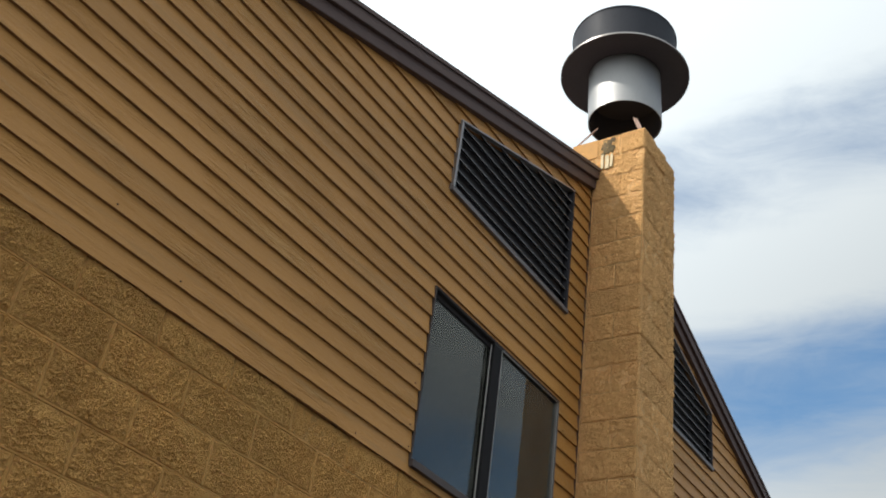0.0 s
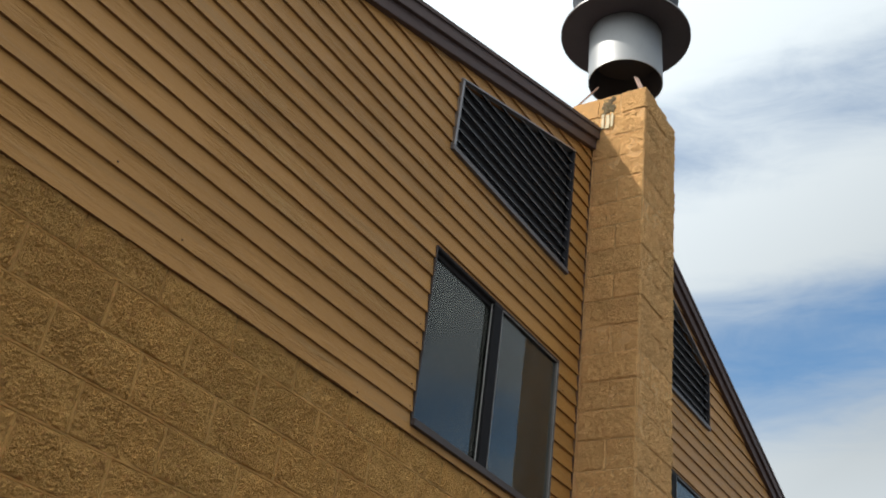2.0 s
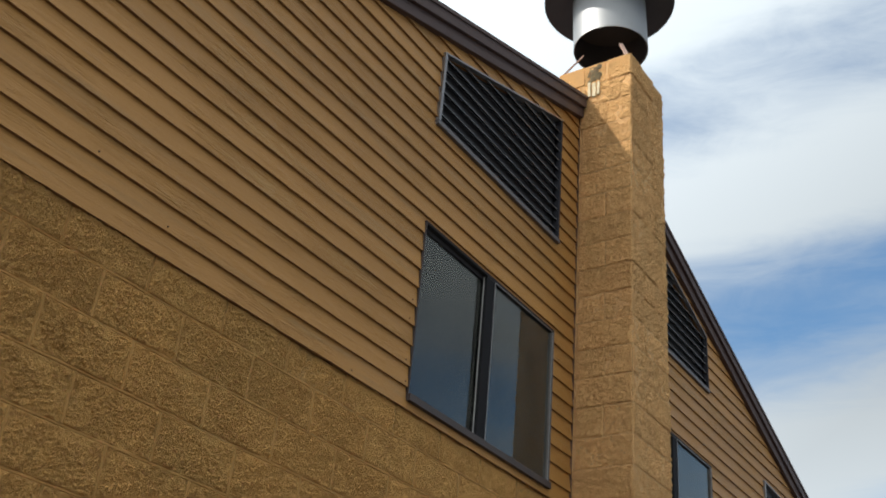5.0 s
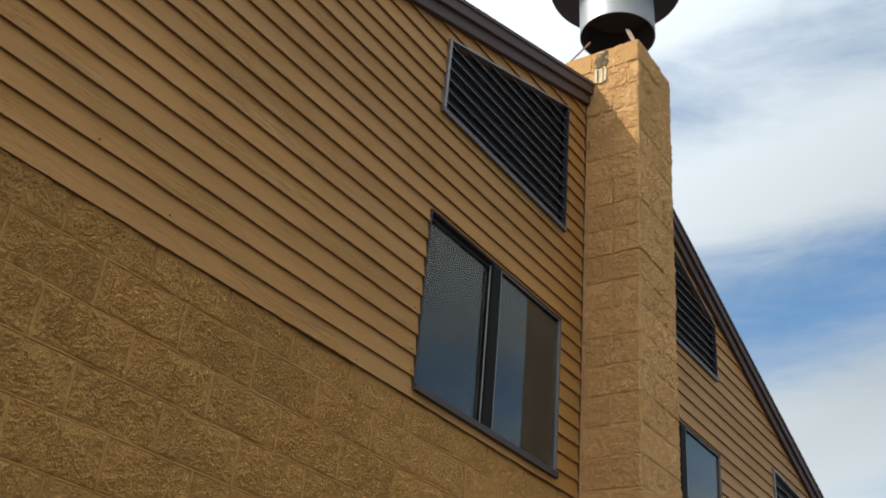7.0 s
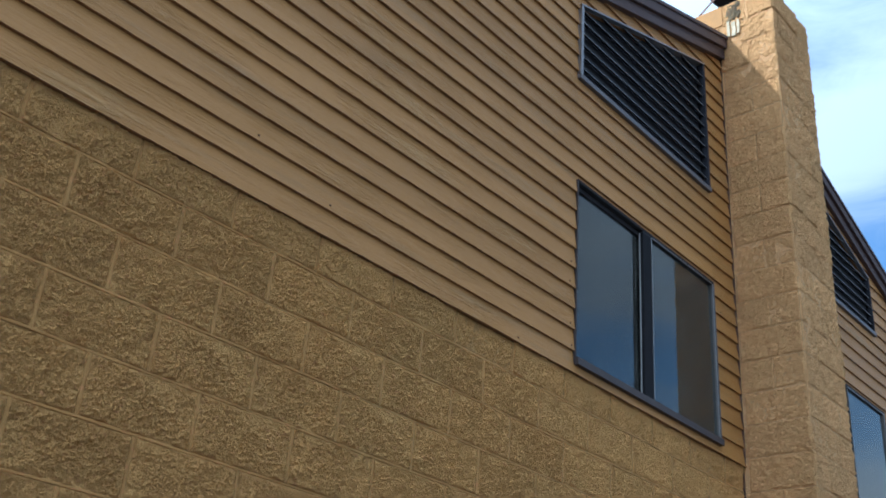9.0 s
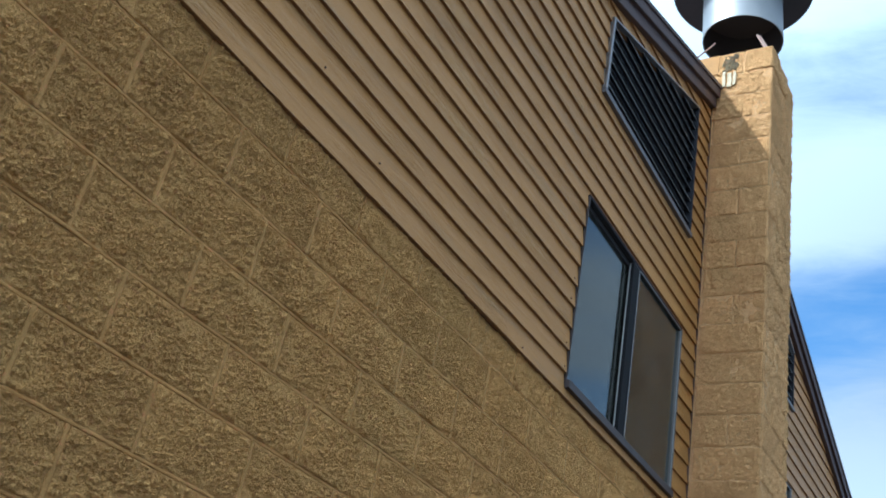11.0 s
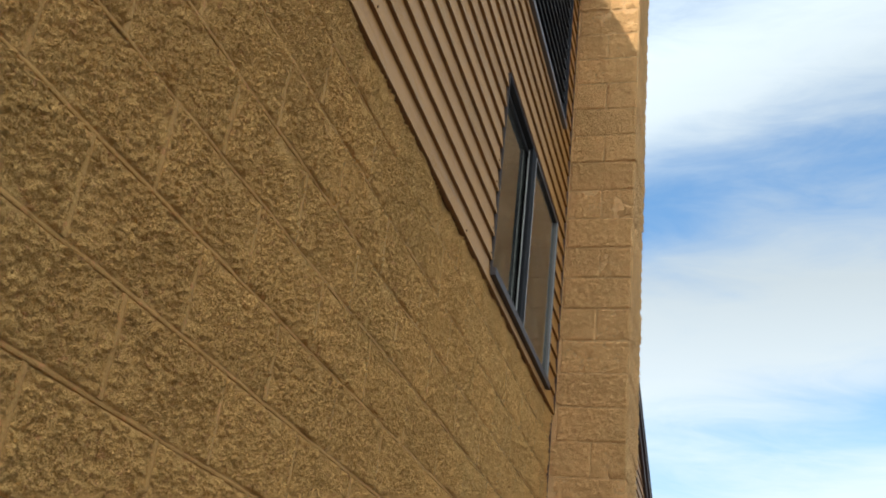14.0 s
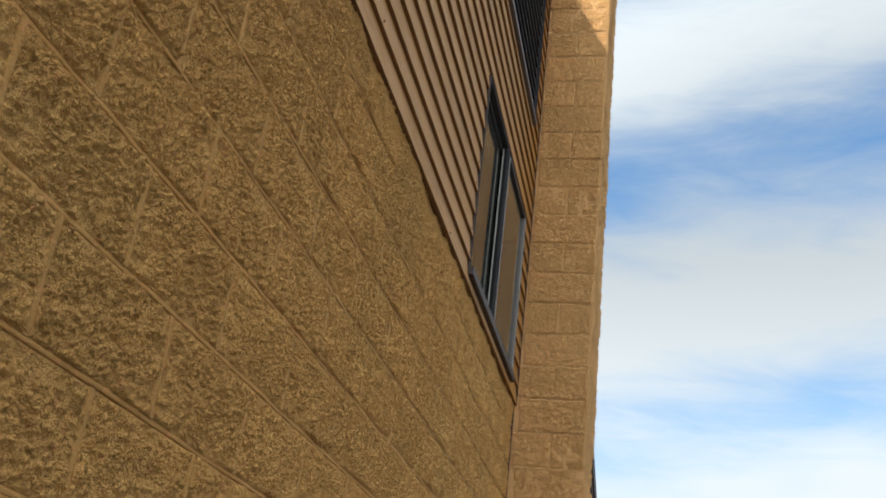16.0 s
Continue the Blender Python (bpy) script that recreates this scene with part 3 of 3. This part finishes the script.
def chimney():
    base = tagged(new("chimney"), "tall tan painted split-face block chimney against the gable", "chimney")
    base.location = (CH_X0, CH_Y0, 0)
    gap = 0.0055
    j = gap / 2
    W, D = CH_X1 - CH_X0, CH_Y1 - CH_Y0
    part("core", box_bm(0.0014, W - 0.0014, 0.0014, D - 0.0014, 0, CH_TOP - 0.012), CHIMNEY_PAINT_JOINT, base, "painted mortar joints")
    H = COURSE - gap
    kinds = {}
    for k in range(4):
        kinds["long", k] = block_mesh("long_block", 0.4 - gap, H, 0.2 - gap, 20 + k, CHIMNEY_PAINT, 0.018, 0.0052, True, True, True)
        kinds["short", k] = block_mesh("short_block", 0.2 - gap, H, 0.4 - gap, 30 + k, CHIMNEY_PAINT, 0.018, 0.0052, True, True, True)
        kinds["half", k] = block_mesh("half_block", 0.2 - gap, H, 0.2 - gap, 50 + k, CHIMNEY_PAINT, 0.018, 0.0052, True, True, True)
    rng = random.Random(4)
    for c in range(35):
        z = c * COURSE + j
        if c % 2:
            plan = (("short", 0.0, 0.0), ("long", 0.2, 0.0), ("half", 0.0, 0.4), ("long", 0.2, 0.4))
        else:
            plan = (("long", 0.0, 0.0), ("half", 0.4, 0.0), ("short", 0.0, 0.2), ("long", 0.2, 0.4))
        for kind, x, y in plan:
            if y > 0.3 and c * COURSE < 5.8:
                continue
            ob = part("block", kinds[kind, rng.randrange(4)], None, base)
            ob.location = (x + j + rng.uniform(-0.003, 0.003), y + j + rng.uniform(-0.004, 0.004), z)
    part("crown", box_bm(0.03, W - 0.03, 0.03, D - 0.03, CH_TOP - 0.011, CH_TOP + 0.003, 0.002), SOOT, base, "sooty mortar crown")
    return base


CHIMNEY = chimney()


# ---- chimney cap ----
def chimney_cap():
    cx, cy = 2.092, -0.116
    LEAN = (-0.020, 0.027)
    zb, zd, zt = 7.49, 8.00, 8.415
    c = (cx - CH_X0, cy - CH_Y0)
    cap = crease(part("cap", lathe(((0.296, zd), (0.296, zb), (0.302, zb), (0.302, zd)), 64, c, LEAN, zb), GALV, CHIMNEY, "round galvanised steel chimney cap on rusty straps"))
    crease(part("inner_lining", lathe(((0.001, zb + 0.30), (0.291, zb + 0.30), (0.291, zb + 0.006)), 48, c, LEAN, zb), SOOT, cap, "sooty black inside"))
    crease(part("skirt", lathe(((0.302, zd + 0.004), (0.530, zd - 0.004), (0.536, zd), (0.536, zd + 0.010), (0.526, zd + 0.014), (0.31, zd + 0.030)), 72, c, LEAN, zb), CAP_UNDER, cap, "wide dark metal skirt"))
    crease(part("skirt_rim", lathe(((0.537, zd - 0.006), (0.541, zd - 0.004), (0.541, zd + 0.012), (0.537, zd + 0.014)), 72, c, LEAN, zb), ALU, cap, "rolled grey rim"))
    crease(part("hood", lathe(((0.430, zd + 0.026), (0.443, zt - 0.03), (0.447, zt), (0.441, zt + 0.010), (0.30, zt + 0.06), (0.001, zt + 0.10)), 64, c, LEAN, zb), CAP_PAINT, cap, "dark weathered metal hood"))
    crease(part("hood_seam", lathe(((0.4455, zt - 0.014), (0.450, zt - 0.010), (0.450, zt + 0.002), (0.4455, zt + 0.006)), 64, c, LEAN, zb), CAP_PAINT, cap))
    for sx, sy, wide in ((-1, -1, 0.017), (-1, 1, 0.014), (1, -1, 0.014), (1, 1, 0.014)):
        foot = Vector((c[0] + sx * 0.262, c[1] + sy * (0.285 if sy < 0 else 0.44), CH_TOP - (0.03 if sy < 0 else 0.07)))
        head = Vector((c[0] + sx * 0.165, c[1] + sy * 0.165, CH_TOP + 0.27))
        bm = box_bm(-wide, wide, -0.005, 0.005, 0.0, (head - foot).length, 0.001)
        up = (head - foot).normalized()
        side = Vector((1, -sx * sy, 0)).normalized()
        turn = Matrix((side, up.cross(side), up)).transposed().to_4x4()
        bmesh.ops.transform(bm, matrix=Matrix.Translation(foot) @ turn, verts=bm.verts)
        part("strap", bm, STRAP, cap, "rusty flat steel strap")
    # mortar smears and soot at the head of the stack, on the side towards the roof
    rng = random.Random(7)
    for y0, y1, z0, z1 in ((0.255, 0.275, 6.80, 6.925), (0.285, 0.315, 6.79, 6.92), (0.330, 0.352, 6.80, 6.935)):
        bm = box_bm(-0.012, 0.004, y0, y1, z0, z1)
        bmesh.ops.subdivide_edges(bm, edges=list(bm.edges), cuts=5, use_grid_fill=True)
        for v in bm.verts:
            v.co += 0.006 * noise.noise_vector(v.co * 28)
        part("mortar_smear", bm, PALE, CHIMNEY, "pale smeared mortar run")
    bm = box_bm(-0.008, 0.004, 0.245, 0.345, 6.945, 7.095)
    bmesh.ops.subdivide_edges(bm, edges=list(bm.edges), cuts=7, use_grid_fill=True)
    for v in bm.verts:
        v.co += 0.034 * noise.noise_vector(v.co * 30) * Vector((0.25, 1, 1))
    part("soot_stain", bm, SOOT_STAIN, CHIMNEY, "flaking dark soot crust")
    bm = box_bm(-0.007, 0.003, 0.385, 0.604, 6.93, 7.106, 0.003)
    part("crown_patch", bm, CROWN, CHIMNEY, "orange smooth mortar patch")


chimney_cap()


# ---- lower wall blocks ----
def wall_blocks():
    H, Wd = WALL_COURSE - JOINT, 0.4 - JOINT
    near = [block_mesh("wall_stone", Wd, H, 0.06, 60 + k, BLOCK_PAINT, 0.020, 0.0026) for k in range(9)]
    kinds = [block_mesh("wall_stone_far", Wd, H, 0.06, 160 + k, BLOCK_PAINT, 0.020, 0.0046) for k in range(8)]
    kinds_top = [block_mesh("wall_stone_cut", Wd, 0.150, 0.06, 80 + k, BLOCK_PAINT, 0.020, 0.0043) for k in range(4)]
    stands = {-3: -0.001, -2: -0.002, -1: -0.003, 0: -0.004, 1: -0.005, 2: -0.002, 3: 0.003}   # head course: some blocks stand out
    rng = random.Random(9)
    far_v, far_f = [], []
    for row in range(18):
        start = -2.057 + (0.2 if row % 2 == 0 else 0.0)
        i0, i1 = math.floor((WEST - start) / 0.4), math.ceil((EAST - start) / 0.4)
        for i in range(i0, i1):
            x = start + 0.4 * i
            if x < WEST or x + 0.4 > EAST:
                continue
            z = row * WALL_COURSE + ROW0 + JOINT / 2
            if x > CH_X0 - 0.02 and x < CH_X1:
                continue
            y = 0.008 + rng.uniform(-0.0012, 0.0012)
            if row >= 5 and -4.8 < x < 1.8:
                top = row == 17
                ob = part("block", (rng.choice(kinds_top) if top else rng.choice(near if row >= 9 and -3.4 < x < -0.3 else kinds)), None, wall_lower)
                ob.location = (x + JOINT / 2, y + (stands.get(i, rng.choice((0.0, 0.003, -0.003, 0.002))) if top else 0.0), z)
            else:
                k = len(far_v)
                x0, x1, z1 = x + JOINT / 2, x + 0.4 - JOINT / 2, min(z + H, 3.62)
                far_v += [(x0, 0.09, z), (x1, 0.09, z), (x1, 0.09, z1), (x0, 0.09, z1), (x0 + 0.008, 0.006, z + 0.008), (x1 - 0.008, 0.006, z + 0.008), (x1 - 0.008, 0.006, z1 - 0.008), (x0 + 0.008, 0.006, z1 - 0.008)]
                far_f += [(k + 4, k + 5, k + 6, k + 7), (k, k + 1, k + 5, k + 4), (k + 1, k + 2, k + 6, k + 5), (k + 2, k + 3, k + 7, k + 6), (k + 3, k, k + 4, k + 7)]
    # upright joints, struck smooth a little proud of the hollows beside them
    ribs = []
    for k in range(4):
        verts, faces, n = [], [], 12
        for i in range(n + 1):
            z = H * i / n
            for x, y in ((-0.0090, 0.0080), (-0.0065, 0.0040), (0.0, 0.0045), (0.0065, 0.0038), (0.0090, 0.0080)):
                verts.append((x + 0.0022 * noise.noise((z * 13, k * 5.1, x * 60)), y + 0.0034 * noise.noise((z * 11, k * 9.3, 2)), z))
        for i in range(n):
            for c in range(4):
                a = i * 5 + c
                faces.append((a, a + 1, a + 6, a + 5))
        ribs.append(mesh_of("head_joint", verts, faces, [JOINT_PAINT], smooth=True))
    for row in range(7, 18):
        start = -2.057 + (0.2 if row % 2 == 0 else 0.0)
        for i in range(-7, 10):
            x = start + 0.4 * i
            if -4.8 < x < CH_X0 - 0.05:
                ob = part("head_joint", rng.choice(ribs), None, wall_lower)
                ob.location = (x, 0.002 if row == 17 else 0.0, row * WALL_COURSE + ROW0 + JOINT / 2)
                if row == 17:
                    ob.scale = (1.3, 1.0, 0.78)
    ob = part("blockwork", mesh_of("blockwork", far_v, far_f, [BLOCK_PAINT]), None, wall_lower)
    ob["kind"] = "stuff"


wall_blocks()


# ---- lap boards ----
def board_piece(poly, z0):
    """One board: its foot stands out, its head lies under the next board."""
    front = lambda z: -0.017 + 0.0135 * (z - z0) / LAP  # noqa: E731
    whole = []
    for p, q in zip(poly, poly[1:] + poly[:1]):
        whole.append(p)
        if abs(p[1] - z0) < 1e-3 and abs(q[1] - z0) < 1e-3:
            k = int(abs(q[0] - p[0]) / 0.03)
            for i in range(1, k):
                x = p[0] + (q[0] - p[0]) * i / k
                whole.append((x, z0 + 0.0024 * noise.noise((x * 3.1, z0 * 40, 0)) + 0.0014 * noise.noise((x * 11.0, z0 * 40, 3)) + 0.0018 * noise.noise((x * 27.0, z0 * 40, 6))))
    poly = whole
    n = len(poly)
    verts = [(x, front(z), z) for x, z in poly] + [(x, 0.0015, z) for x, z in poly]
    s = sum(a[0] * b[1] - b[0] * a[1] for a, b in zip(poly, poly[1:] + poly[:1]))
    order = list(range(n)) if s > 0 else list(range(n))[::-1]
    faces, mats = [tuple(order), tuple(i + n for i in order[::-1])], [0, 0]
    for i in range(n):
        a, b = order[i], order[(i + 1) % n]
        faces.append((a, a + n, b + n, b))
        # foot faces get the dark brown that deepens the shadow line under each lap
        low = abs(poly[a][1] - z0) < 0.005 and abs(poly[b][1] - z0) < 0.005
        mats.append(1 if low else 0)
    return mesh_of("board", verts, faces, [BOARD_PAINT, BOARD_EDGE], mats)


def lap_boards():
    k = 0
    rng = random.Random(2)
    while True:
        z0 = LAP0 + k * LAP
        z1 = z0 + LAP
        if z0 > RIDGE_Z:
            break
        polys = [[(WEST, z0), (EAST, z0), (EAST, z1), (WEST, z1)]]
        polys = [clip(p, RIDGE_X, RIDGE_Z + 0.03, SLOPE, -1) for p in polys]
        polys = [clip(p, RIDGE_X, RIDGE_Z + 0.03, -SLOPE, -1) for p in polys]
        polys = [p for p in polys if area(p) > 4e-4]
        for h in HOLES:
            x0, x1, l0, l1, h0, h1 = h
            polys = minus(polys, (x0 - 0.006, x1 + 0.006, l0 - 0.008, l1 - 0.008, h0 + 0.008, h1 + 0.008))
        polys = minus(polys, (CH_X0 + 0.004, CH_X1 - 0.004, 0, 0, 9, 9))
        for p in polys:
            if area(p) > 4e-4:
                part("siding_board", board_piece(p, z0), None, wall_gable)
        k += 1


lap_boards()
rng = random.Random(12)
for k, x in ((1, -0.031), (2, -0.045), (4, -0.056), (5, -0.048), (1, -1.65), (0, -0.45), (2, -2.03), (9, 0.9), (8, 1.56)):
    bm = bmesh.new()
    bmesh.ops.create_cone(bm, cap_ends=True, segments=10, radius1=0.0045, radius2=0.0035, depth=0.004, matrix=Matrix.Translation((x, -0.0165, LAP0 + k * LAP + 0.022)) @ Euler((radians(90), 0, 0)).to_matrix().to_4x4())
    part("nail_head", bm, RUST, wall_gable, "rusty nail head")


# ---- sealant where the walls meet the chimney ----
def sealant(z0, z1, y, parent):
    """A thin uneven dark bead up the corner."""
    bm = bmesh.new()
    n = int((z1 - z0) / 0.02)
    rings = []
    for i in range(n + 1):
        z = z0 + (z1 - z0) * i / n
        wide = 0.0038 + 0.0026 * noise.noise((z * 9.0, 1.7, y))
        x = CH_X0 - 0.010 + 0.004 * noise.noise((z * 5.0, 4.2, y))
        front = y + 0.0018 * noise.noise((z * 13.0, 8.0, y))
        rings.append([bm.verts.new(v) for v in ((x - wide, y + 0.012, z), (x - wide * 0.6, front, z), (x + wide * 0.6, front, z), (x + wide, y + 0.012, z))])
    for p, q in zip(rings, rings[1:]):
        for k in range(3):
            bm.faces.new((p[k], p[k + 1], q[k + 1], q[k]))
    part("sealant_bead", bm, SEALANT, parent, "dark cracked brown sealant")


SEALANT = plain("dark_sealant", (0.10, 0.048, 0.028), 0.8, var=0.3, scale=30, bump=0.001)
sealant(3.612, rake(CH_X0) - 0.01, -0.0185, wall_gable)
sealant(0.4, 3.606, -0.006, wall_lower)
